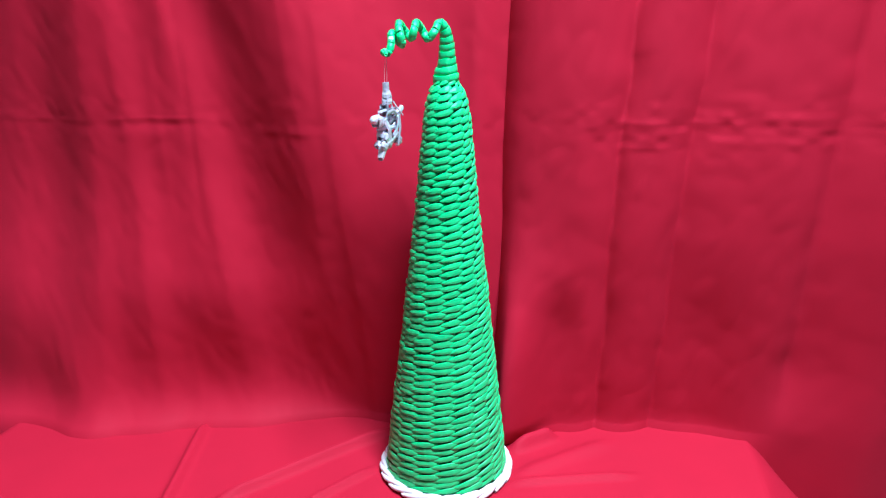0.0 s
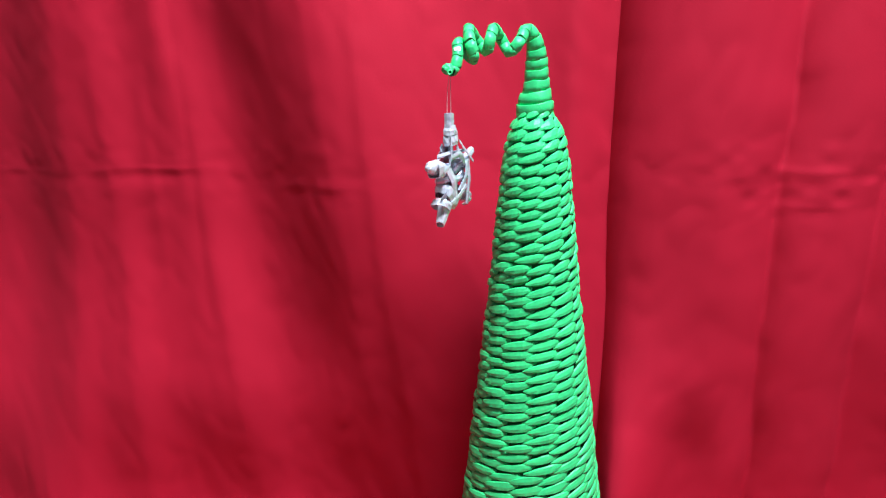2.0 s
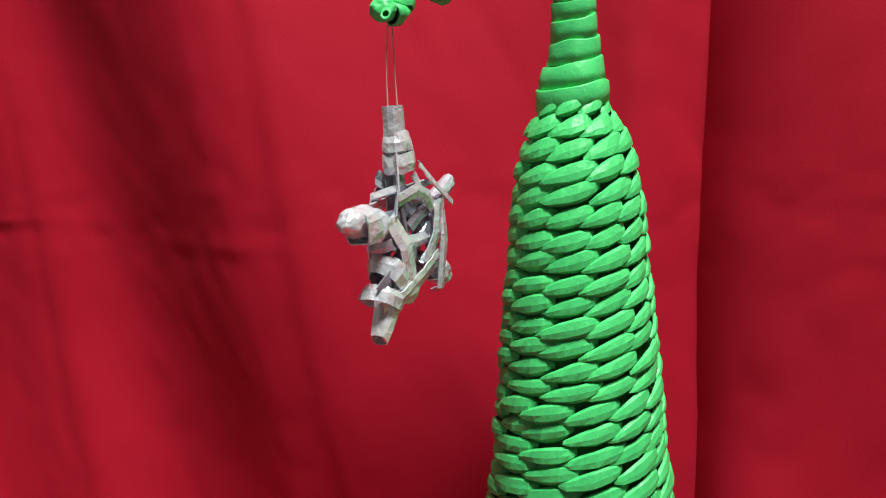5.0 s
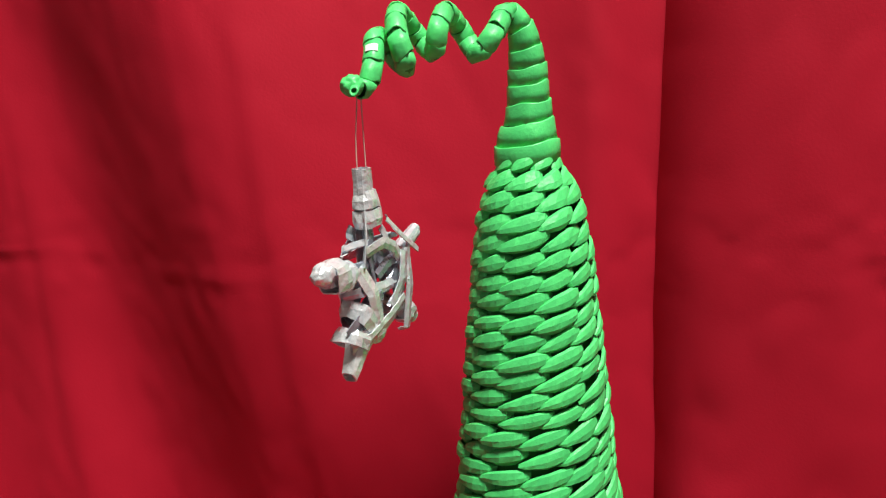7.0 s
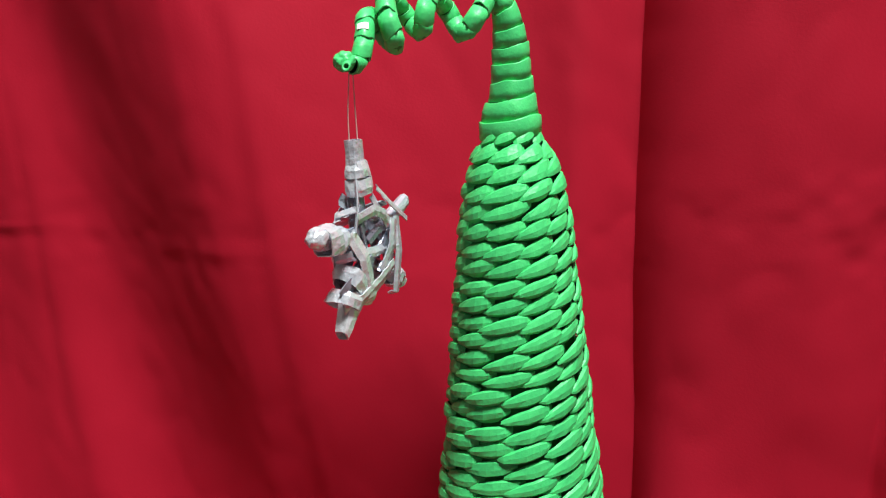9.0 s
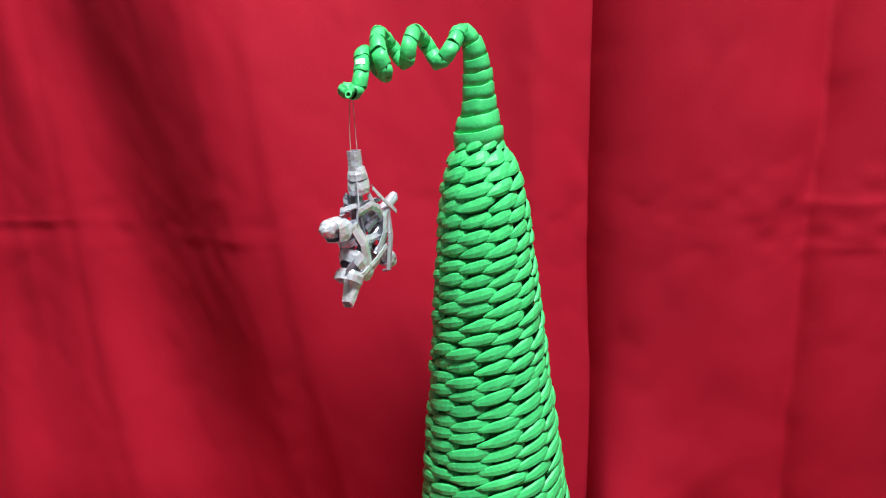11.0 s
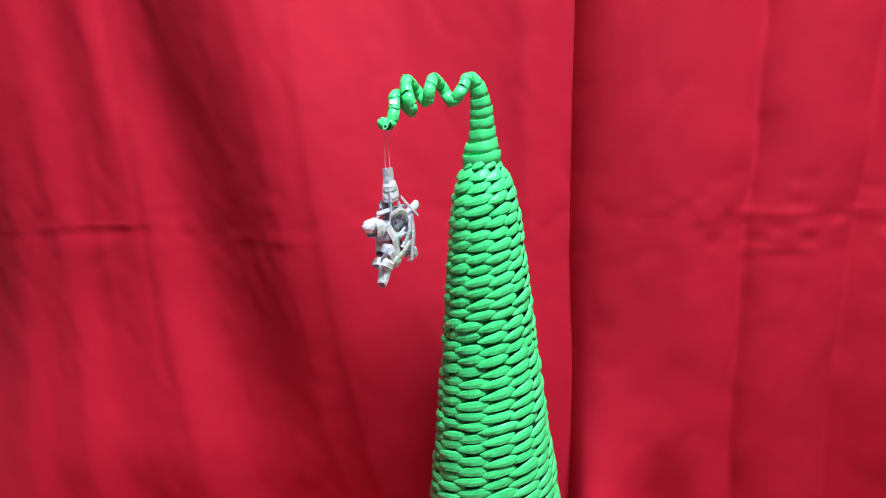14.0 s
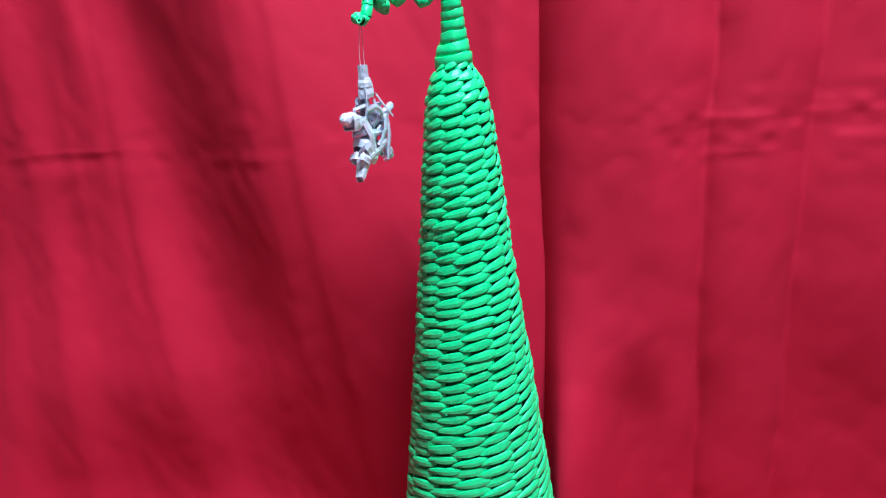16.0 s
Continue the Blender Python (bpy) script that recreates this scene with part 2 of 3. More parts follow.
zs = np.concatenate([np.linspace(-0.40, -0.01, 14), np.linspace(0.0, 0.05, 22)[0:], np.linspace(0.054, 0.27, 60),
                     np.linspace(0.272, 0.335, 44), np.linspace(0.338, 0.50, 50), np.linspace(0.51, 0.80, 24)])
xl = np.concatenate([np.linspace(-0.85, -0.46, 50), np.linspace(-0.457, 0.012, 184), np.linspace(0.014, 0.049, 22)])
xr = np.concatenate([np.linspace(0.0415, 0.075, 24), np.linspace(0.078, 0.30, 92), np.linspace(0.304, 0.70, 70)])
verts, cols = [], 0
for z in zs:
    zz = np.full_like(xl, z)
    sway = 0.0012 * math.sin(z * 16) + 0.020 * (z - 0.42)
    yl = hang(xl, zz, left_folds(xl, zz)) + 0.013 * sstep(0.012, 0.052, xl)
    row = [(x + sway * float(sstep(0.0, 0.04, x)), y, z) for x, y in zip(xl, yl)]
    # the right part meets the left in a narrow valley and rounds forward from it
    zz = np.full_like(xr, z)
    yr = hang(xr, zz, right_folds(xr, zz)) + 0.013 - 0.030 * (1 - np.exp(-(xr - 0.0415) / (0.006 + 0.011 * sstep(0.07, 0.22, zz)))) + 0.017 * sstep(0.10, 0.24, xr)
    row += [(x + sway * (1 - float(sstep(0.06, 0.12, x))), y, z) for x, y in zip(xr, yr)]
    cols = len(row)
    verts += row
curtain = tagged(new("red_backdrop_cloth", mesh_from("red_backdrop_cloth", verts, grid_faces(len(zs), cols), RED)),
                 "hanging red cotton cloth with soft folds and creases", "cloth")


def table_height(x, y):
    h = 0.0006 + 0.0010 * (vnoise(x * 16, y * 16, 21) + 1) * 0.5

    def line(x0, y0, x1, y1, w, a):
        dx, dy = x1 - x0, y1 - y0
        n = math.hypot(dx, dy)
        across = ((x - x0) * dy - (y - y0) * dx) / n
        along = ((x - x0) * dx + (y - y0) * dy) / n / n
        return a * bump_at(across, w) * sstep(-0.15, 0.1, along) * (1 - sstep(0.85, 1.15, along))
    h = h + line(-0.258, 0.020, -0.232, -0.110, 0.0045, 0.008)
    h = h + line(-0.185, -0.080, -0.070, 0.045, 0.0045, 0.009)
    h = h + line(-0.11, -0.075, -0.06, -0.01, 0.0035, 0.006)
    h = h + line(0.062, -0.01, 0.15, 0.06, 0.008, 0.0045)
    h = h + line(0.060, -0.02, 0.17, 0.01, 0.004, 0.005)
    h = h + line(0.060, 0.034, 0.098, 0.064, 0.006, 0.013)
    r = np.hypot(x, y)
    return h * sstep(0.055, 0.085, r)


tx = np.concatenate([np.linspace(-0.455, 0.290, 240)])
ty = np.linspace(-0.50, 0.112, 200)
verts = []
edge = [(0.006, -0.0015), (0.010, -0.006), (0.012, -0.014), (0.014, -0.06), (0.017, -0.14), (0.02, -0.24)]
# on the right the cloth slopes away from the table
skirt = [(0.005, -0.0020), (0.012, -0.008), (0.022, -0.018), (0.055, -0.055), (0.095, -0.12), (0.125, -0.24)]
for y in ty:
    yy = np.full_like(tx, y)
    h = table_height(tx, yy)
    wob = 0.004 * math.sin(y * 30)
    verts += [(-0.455 - dx + wob, y, dz) for dx, dz in reversed(edge)]
    verts += [(x, y, z) for x, z in zip(tx, h)]
    verts += [(0.290 + dx * (1 + 0.2 * math.sin(y * 40)), y, dz) for dx, dz in skirt]
cloth_cols = len(tx) + 12
front = []
for dx, dz in edge:
    front.append([(v[0], -0.50 - dx, min(v[2], 0) + dz) for v in verts[:cloth_cols]])
allv = [v for r in reversed(front) for v in r] + verts
tablecloth = tagged(new("red_tablecloth", mesh_from("red_tablecloth", allv, grid_faces(len(ty) + len(edge), cloth_cols), RED)),
                    "red cotton cloth spread over the table", "tablecloth")
tablecloth.location.z = BASE_Z

# ---- woven tree ----
tree = tagged(new("woven_paper_tree"), "green cone-shaped tree woven from paper strips with a curled tip", "christmas tree")
TOP_Z, PITCH = 0.3535, 0.00612
PROFILE_Z = [BASE_Z, 0.000, 0.068, 0.124, 0.174, 0.210, 0.245, 0.278, 0.311, 0.329, 0.343, 0.348, 0.3535]
PROFILE_R = [0.0575, 0.0568, 0.0492, 0.0420, 0.0363, 0.0320, 0.0277, 0.0244, 0.0211, 0.0190, 0.0155, 0.0130, 0.0095]


def cone_r(z):
    return float(np.interp(z, PROFILE_Z, PROFILE_R))


def axis_x(z):
    return 0.0011 * float(sstep(0.00, 0.20, np.float64(z)))


# filler cone behind the strips, coloured dark as the weave's gap shadows
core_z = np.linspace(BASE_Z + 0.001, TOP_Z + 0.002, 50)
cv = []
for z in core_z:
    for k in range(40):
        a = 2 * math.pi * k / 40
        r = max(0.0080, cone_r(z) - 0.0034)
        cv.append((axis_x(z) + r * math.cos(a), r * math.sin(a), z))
part_mesh("core", mesh_from("core", cv, grid_faces(50, 40, True), GREEN_CORE), tree, "filler cone behind the weave, gap shade put into its dark green")


def stitch_verts(r, slope, step, h, seed):
    """One slanted strip of folded paper, bent round a cone of radius r, centred on angle 0 and height 0. step: the angle to its
    neighbour. Its low pointed end lies on the strip before it, its blunt upper end dips under the next."""
    rnd = random.Random(seed)
    span = step * (1.46 + rnd.uniform(-0.08, 0.10))
    top, low_h, tip = rnd.uniform(0.52, 0.66), rnd.uniform(0.46, 0.56), rnd.uniform(-0.06, 0.06)
    fold = rnd.uniform(-0.20, 0.30)
    nu = 9
    us = [-1 + 2 * i / (nu - 1) for i in range(nu)]
    up = np.interp(us, [-1, -0.75, -0.35, 0.15, 0.5, 0.82, 1], [-0.26 + tip, -0.04, 0.26, top - 0.08, top, top - 0.02, 0.46])
    low = np.interp(us, [-1, -0.75, -0.3, 0.1, 0.5, 0.8, 1], [-0.46 + tip, -low_h, -low_h, -0.45, -0.27, -0.06, 0.10])
    lift = np.interp(us, [-1, -0.8, fold, 0.45, 0.72, 0.86, 1], [-0.0006, 0.0001, 0.0005, 0.0002, -0.0002, -0.0008, -0.0019])
    crest = rnd.uniform(0.16, 0.32)
    skew = rnd.uniform(-0.0003, 0.0003)
    grid = []
    for i, u in enumerate(us):
        tall = float(up[i] - low[i])
        pts = []
        for j, q in enumerate((0.0, crest, crest + 0.32, 0.92, 1.0)):
            zz = h * (float(low[i]) + tall * q + rnd.uniform(-0.012, 0.012))
            bow = (-0.0015, 0.0004, 0.0006, 0.0002, -0.0008)[j] * min(1.0, 0.25 + tall)
            rr = r + slope * zz + float(lift[i]) + bow + skew * u * (q - 0.5) * 2 + rnd.uniform(-0.00011, 0.00011)
            a = u * span * 0.5 + rnd.uniform(-0.012, 0.012) * step
            pts.append((rr * math.cos(a), rr * math.sin(a), zz))
        grid.append(pts)
    # the turned-in lower part and the face meet in a crease
    out, faces = [], []
    for js in ((0, 1), (1, 2, 3, 4)):
        base, n = len(out), len(js)
        for i in range(nu):
            out += [grid[i][j] for j in js]
        for i in range(nu - 1):
            for j in range(n - 1):
                k = base + i * n + j
                faces.append((k, k + n, k + n + 1, k + 1))
    return out, faces


def stakes(row):
    return 17 if row < 14 else 15 if row < 24 else 14 if row < 34 else 12 if row < 44 else 11 if row < 53 else 9


ROWS = int((TOP_Z - BASE_Z - 0.0075) / PITCH) + 1
rest_v, rest_f, count = [], [], 0
rnd = random.Random(11)
phase = 0.0
for row in range(ROWS):
    z = BASE_Z + 0.0085 + (row + 0.35) * PITCH
    n = stakes(row)
    step = 2 * math.pi / n
    r = cone_r(z) - 0.0011
    slope = (cone_r(z + 0.004) - cone_r(z - 0.004)) / 0.008
    h = PITCH * 1.06
    # strips of one column stand over one another, a little askew
    phase += rnd.uniform(-0.05, 0.03) * step
    variants = []
    for k in range(3):
        v, f = stitch_verts(r, slope, step, h, row * 7 + k)
        variants.append((v, f, None))
    for k in range(n):
        a = math.pi / 2 + k * step + phase + rnd.uniform(-0.09, 0.09) * step
        dz = rnd.uniform(-0.0005, 0.0005) + PITCH * (k / n - 0.5) * (row < ROWS - 2)
        dr = rnd.uniform(-0.0005, 0.0006)
        pick = rnd.randrange(3)
        facing = math.cos(a + math.pi / 2 - 0.12)
        v, f, me = variants[pick]
        if row >= 20 and facing > 0.0 and count < 300:
            if me is None:
                me = mesh_from("strip", v, f, GREEN, False)
                variants[pick] = (v, f, me)
            ob = part_mesh("strip", me, tree)
            ob.matrix_basis = pose(axis_x(z) + dr * math.cos(a), dr * math.sin(a), z + dz, 0, 0, math.degrees(a))
            count += 1
        else:
            base = len(rest_v)
            ca, sa = math.cos(a), math.sin(a)
            rest_v += [(axis_x(z) + x * ca - y * sa + dr * ca, x * sa + y * ca + dr * sa, zz + z + dz) for x, y, zz in v]
            rest_f += [tuple(base + i for i in q) for q in f]
tagged(part_mesh("weave", mesh_from("weave", rest_v, rest_f, GREEN_JOINED, False), tree), kind="stuff")

# braided white rim at the foot
RIM = 21
rim_rnd = random.Random(5)
for k in range(RIM):
    a0 = 2 * math.pi * k / RIM
    line = []
    for i in range(15):
        u = i / 14
        a = a0 + (u - 0.5) * 2 * math.pi / RIM * 2.1
        s = math.sin((u - 0.5) * math.pi)
        line.append((a, 0.0592 + rim_rnd.uniform(-0.0004, 0.0004) - 0.0022 * s, 0.0052 + 0.0020 * s + 0.0010 * math.cos(math.pi * (u - 0.5)), 0.55 + 0.45 * math.sin(math.pi * u)))
    v = []
    for a, r, z, w in line:
        for j in range(8):
            b = 2 * math.pi * j / 8
            rr = r + 0.0025 * w * math.cos(b)
            v.append((rr * math.cos(a), rr * math.sin(a), BASE_Z + max(0.0009, z + 0.0027 * w * math.sin(b))))
    part_mesh("rim_strip", mesh_from("rim_strip", v, grid_faces(15, 8, True), WHITE), tree, "white paper strip of the braided rim")

# wound neck and curl: place and radius along the stem
STEM = [(0.0011, 0.0002, 0.3500, 0.0104), (0.0012, 0.0002, 0.3575, 0.0096), (0.0016, 0.0003, 0.3625, 0.0080), (0.0017, 0.0003, 0.3680, 0.0069),
        (0.0016, 0.0003, 0.3750, 0.0062), (0.0013, 0.0002, 0.3818, 0.0057), (0.0005, -0.0009, 0.3899, 0.0045), (-0.0014, -0.0022, 0.3946, 0.0038),
        (-0.0041, -0.0047, 0.3966, 0.0034), (-0.0061, -0.0120, 0.3905, 0.0033), (-0.0118, -0.0111, 0.3847, 0.0033), (-0.0172, -0.0080, 0.3917, 0.0032),
        (-0.0194, -0.0164, 0.3966, 0.0032), (-0.0202, -0.0237, 0.3913, 0.0032), (-0.0226, -0.0210, 0.3854, 0.0032), (-0.0284, -0.0180, 0.3907, 0.0031),
        (-0.0307, -0.0265, 0.3966, 0.0031), (-0.0285, -0.0352, 0.3898, 0.0032), (-0.0271, -0.0328, 0.3815, 0.0032), (-0.0335, -0.0269, 0.3854, 0.0030),
        (-0.0351, -0.0343, 0.3900, 0.0030), (-0.0338, -0.0405, 0.3833, 0.0030), (-0.0349, -0.0434, 0.3765, 0.0030), (-0.0360, -0.0468, 0.3757, 0.0028)]


stem = smooth_path(STEM, 900)
stem[:, 3] *= 1 - 0.08 * sstep(250, 310, np.arange(900))
tan_s, nor_s, bi_s = frames_along(stem[:, :3])
run_s = np.concatenate([[0], np.cumsum(np.linalg.norm(np.diff(stem[:, :3], axis=0), axis=1))])


def at_run(d):
    """Place, radius and cross directions at a distance along the stem."""
    i = min(max(float(np.interp(d, run_s, np.arange(len(stem)))), 0.0), len(stem) - 1.001)
    k, t = int(i), i - int(i)
    mixed = [m[k] * (1 - t) + m[k + 1] * t for m in (stem, nor_s, bi_s)]
    return mixed[0][:3], mixed[0][3], mixed[1], mixed[2]


def wound_band(d0, width, tilt, phase, flare, seed, around=22):
    """One turn of the paper strip: a short sleeve, wider at its upper rim, set askew."""
    rn = random.Random(seed)
    dents = [rn.uniform(-0.035, 0.035) for _ in range(around)]
    p2, p3, p5 = (rn.uniform(0, 6.28) for _ in range(3))
    ragged = [0.05 * math.sin(4 * math.pi * j / around + p2) + 0.03 * math.sin(6 * math.pi * j / around + p3)
              + 0.02 * math.sin(10 * math.pi * j / around + p5) for j in range(around)]
    v = []
    #         along, radius
    for al, rr in ((0.0, 0.93), (0.0, 1.0 - flare * 0.2), (0.5, 1.0 + flare * 0.4), (0.94, 1.0 + flare), (1.0, 1.0 + flare * 0.7), (0.97, 0.90)):
        for j in range(around):
            b = 2 * math.pi * j / around
            d = d0 + (al + (ragged[j] if al > 0.9 else 0.0)) * width + tilt * math.sin(b + phase)
            c, r, n1, n2 = at_run(d)
            flat = 1 + dents[j] + 0.03 * math.sin(3 * b + phase)
            v.append(c + r * rr * flat * (math.cos(b) * n1 + math.sin(b) * n2))
    return mesh_from("wound_band", v, grid_faces(6, around, True), GREEN)


# inner tube darkened in colour to read as shadow between the bands
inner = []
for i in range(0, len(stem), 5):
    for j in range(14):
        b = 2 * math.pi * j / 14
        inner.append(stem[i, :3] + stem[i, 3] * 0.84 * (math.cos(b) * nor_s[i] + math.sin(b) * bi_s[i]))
part_mesh("stem_core", mesh_from("stem_core", inner, grid_faces(len(range(0, len(stem), 5)), 14, True), GREEN_CORE), tree, "stem under the wound strip, gap shade put into its dark green")
band_rnd = random.Random(21)
d = 0.0008
NECK_END = float(run_s[int(np.argmin(np.linalg.norm(stem[:, :3] - np.array((-0.0014, -0.0022, 0.3946)), axis=1)))])
k = 0
while d < run_s[-1] - 0.002:
    on_neck = d < NECK_END
    step = band_rnd.uniform(0.0052, 0.0062) if on_neck else band_rnd.uniform(0.0046, 0.0060)
    if d < 0.010:
        step = band_rnd.uniform(0.0060, 0.0066)
    r = at_run(d)[1]
    tilt = r * (0.14 if on_neck else 0.22) * band_rnd.uniform(0.6, 1.3)
    # the neck's rims rise towards its right side, the curl's lie askew
    _, _, n1, n2 = at_run(d)
    right = np.array((1.0, 0.3, 0.0))
    ph = math.pi / 2 - math.atan2(right @ n2, right @ n1) if on_neck else band_rnd.uniform(0, 6.28)
    part_mesh("wound_band", wound_band(d, min(step * 1.04, run_s[-1] - d), tilt, ph, 0.055 if on_neck else 0.07, k), tree)
    d += step
    k += 1

# places where the white paper shows between the windings

def bare_patch(target, half_len, half_turn):
    i0 = int(np.argmin(np.linalg.norm(stem[:, :3] - np.array(target), axis=1)))
    want = np.array((0.15, -1.0, 0.25))
    b0 = math.atan2(want @ bi_s[i0], want @ nor_s[i0])
    v, n = [], 9
    idx = range(max(0, i0 - half_len), min(len(stem), i0 + half_len + 1))
    for i in idx:
        for j in range(n):
            b = b0 + (j / (n - 1) - 0.5) * 2 * half_turn
            v.append(stem[i, :3] + stem[i, 3] * 1.11 * (math.cos(b) * nor_s[i] + math.sin(b) * bi_s[i]))
    part_mesh("bare_patch", mesh_from("bare_patch", v, grid_faces(len(idx), n), WHITE), tree, "white paper showing between the windings")


bare_patch((-0.0341, -0.0398, 0.3850), 4, 0.6)

# crumpled knot at the curl's end, and the cut end of its strip
bm = bmesh.new()
bmesh.ops.create_icosphere(bm, subdivisions=4, radius=1.0)
for v in bm.verts:
    p = v.co.copy()
    k = 1 + 0.16 * noise.noise(p * 1.8) - 0.14 * abs(noise.noise(p * 3.4)) + 0.05 * noise.noise(p * 7.0)
    v.co = Vector((-0.0370, -0.0488, 0.3766)) + Vector((p.x * 0.0033, p.y * 0.0030, p.z * 0.0029)) * k
part("knot", bm, GREEN, tree, "crumpled paper end of the curl", smooth=True)
v = []
for al, rr in ((0.0, 0.0015), (0.5, 0.0014), (1.0, 0.0013), (1.0, 0.0008), (0.6, 0.0007)):
    for j in range(10):
        b = 2 * math.pi * j / 10
        v.append((-0.0358 + 0.0008 * al + rr * math.cos(b), -0.0500 - 0.0030 * al + 0.4 * rr * math.sin(b), 0.3762 - 0.0012 * al + rr * math.sin(b)))
part_mesh("strip_end", mesh_from("strip_end", v, grid_faces(5, 10, True), GREEN), tree, "open cut end of the rolled strip")

# ---- hanging star ----
STAR_TOP = Vector((-0.0380, -0.0440, 0.3545))
star = tagged(new("silver_star"), "silver-painted star wound from paper strips hanging on thread", "star ornament")
star.matrix_basis = pose(STAR_TOP.x, STAR_TOP.y, STAR_TOP.z, 0, 1, 76)


def strip_mesh(points, w, t, mat, seed=0, flat=(0, 1, 0)):
    """A flattened paper tube along points; w and t are its half width and half thickness, flat the way that its broad side faces."""
    c = smooth_path([(*p, 1.0) for p in points], 5 * len(points) + 4)[:, :3]
    tan = np.gradient(c, axis=0)
    tan /= np.linalg.norm(tan, axis=1)[:, None]
    rn = random.Random(seed)
    v = []
    for i in range(len(c)):
        face = np.array(flat, float)
        face = face - tan[i] * (face @ tan[i])
        face /= np.linalg.norm(face) + 1e-9
        side = np.cross(tan[i], face)
        k = 1 + rn.uniform(-0.03, 0.03)
        for j in range(10):
            b = 2 * math.pi * j / 10
            cw, sw = math.cos(b), math.sin(b)
            v.append(c[i] + side * w * k * cw + face * t * (math.copysign(abs(sw) ** 0.7, sw) + rn.uniform(-0.10, 0.10)))
    f = grid_faces(len(c), 10, True)
    f.append(tuple(range(9, -1, -1)))
    n = len(v)
    f.append(tuple(range(n - 10, n)))
    return mesh_from("paper", v, f, mat, False)


def ribbon(points, faces_to, half, seed, closed=True, thick=0.00022, crinkle=0.5, tip=1.0, mat=SILVER):
    """A creased flat strip along points; faces_to gives the way that its broad side looks at each."""
    rn = random.Random(seed)
    c, f = np.array(points, float), np.array(faces_to, float)
    n = len(c)
    tan = (np.roll(c, -1, 0) - np.roll(c, 1, 0)) if closed else np.gradient(c, axis=0)
    v = []
    roll, fold = tip * rn.uniform(-0.25, 0.25), rn.uniform(-0.3, 0.3)
    for i in range(n):
        t = tan[i] / (np.linalg.norm(tan[i]) + 1e-9)
        out = f[i] - t * (f[i] @ t)
        out /= np.linalg.norm(out) + 1e-9
        side = np.cross(t, out)
        turn = roll + crinkle * rn.uniform(-0.22, 0.22)
        o = out * math.cos(turn) + side * math.sin(turn)
        w = side * math.cos(turn) - out * math.sin(turn)
        h = half * (1 + crinkle * rn.uniform(-0.14, 0.14))
        ridge_at = fold + crinkle * rn.uniform(-0.1, 0.1)
        lift = 0.00040 + crinkle * rn.uniform(-0.0002, 0.0003)
        for a, b in ((-1, 0), (ridge_at, lift), (1, 0), (1, -thick * 2), (ridge_at, lift - thick * 2), (-1, -thick * 2)):
            v.append(c[i] + w * h * a + o * b)
    rows = n + 1 if closed else n
    if closed:
        v += v[:6]
    return mesh_from("paper", v, grid_faces(rows, 6, True), mat, False)


# Places on the star: millimetres from its hanging end, x to the right arm, z down, y towards its back.
def at_mm(x, z, y=0.0):
    return np.array((x * 0.001, y * 0.001, -z * 0.001))


def squashed_tube(a, b, wide, deep, seed, taper=1.0, shear=0.0, smooth=False):
    """A rolled paper tube pressed flat, hollow at its cut end b; shear slants the cut."""
    rn = random.Random(seed)
    p, q = at_mm(*a), at_mm(*b)
    d = (q - p) / np.linalg.norm(q - p)
    s = np.cross(d, (0, 1, 0))
    s /= np.linalg.norm(s)
    f = np.cross(s, d)
    ring = [1 + rn.uniform(-0.10, 0.10) for _ in range(10)]
    v = []
    for t, k in ((0, 0.9), (0.25, 1), (0.5, 1), (0.75, 1), (1.0, 1), (1.0, 0.78), (0.8, 0.72)):
        base = p + (q - p) * t
        w, h = (wide * (1 + (taper - 1) * t) * 0.001, deep * (1 + (taper - 1) * t * 0.6) * 0.001)
        for j in range(10):
            ang = 2 * math.pi * j / 10
            cx, sy = math.cos(ang), math.sin(ang)
            cx = math.copysign(abs(cx) ** 0.8, cx)
            sy = math.copysign(abs(sy) ** 0.55, sy)
            n = k * (ring[j] + rn.uniform(-0.05, 0.05))
            v.append(base + s * w * n * cx + f * h * n * sy + d * (shear * 0.001 * cx * t + rn.uniform(-0.00012, 0.00012)))
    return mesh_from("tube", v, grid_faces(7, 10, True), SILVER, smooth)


def strip_along(points, half, seed, back=False, mat=SILVER):
    """A flat strip over the star through places in millimetres (x, z, y)."""
    places = np.array([at_mm(*p) for p in points])
    ks = np.linspace(0, len(points) - 1, 4 * len(points) - 3)
    pts = np.stack([np.interp(ks, np.arange(len(points)), places[:, i]) for i in range(3)], 1)
    rn = random.Random(seed + 900)
    lean = rn.uniform(-0.25, 0.25)
    outs = [(lean, 1.0 if back else -1.0, rn.uniform(-0.1, 0.1)) for _ in pts]
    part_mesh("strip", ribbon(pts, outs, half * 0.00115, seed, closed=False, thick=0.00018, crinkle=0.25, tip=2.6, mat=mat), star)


def band_round(x, z, dx, dz, wide, deep, half, seed, lean=0.0):
    """One turn of strip round an arm at (x, z) that runs along (dx, dz)."""
    rn = random.Random(seed)
    l = math.hypot(dx, dz)
    dx, dz = dx / l, dz / l
    pts, outs = [], []
    for i in range(14):
        b = 2 * math.pi * i / 14
        cs, sn = math.cos(b), math.sin(b)
        cs, sn = math.copysign(abs(cs) ** 0.75, cs), math.copysign(abs(sn) ** 0.6, sn)
        q = 1 + rn.uniform(-0.05, 0.05)
        s, y = wide * q * cs, deep * q * sn
        al = lean * s + rn.uniform(-0.15, 0.15)
        pts.append(at_mm(x + dx * al - dz * s, z + dz * al + dx * s, y))
        outs.append((-dz * math.cos(b), math.sin(b), -dx * math.cos(b)))
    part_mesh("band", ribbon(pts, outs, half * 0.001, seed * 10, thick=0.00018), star)


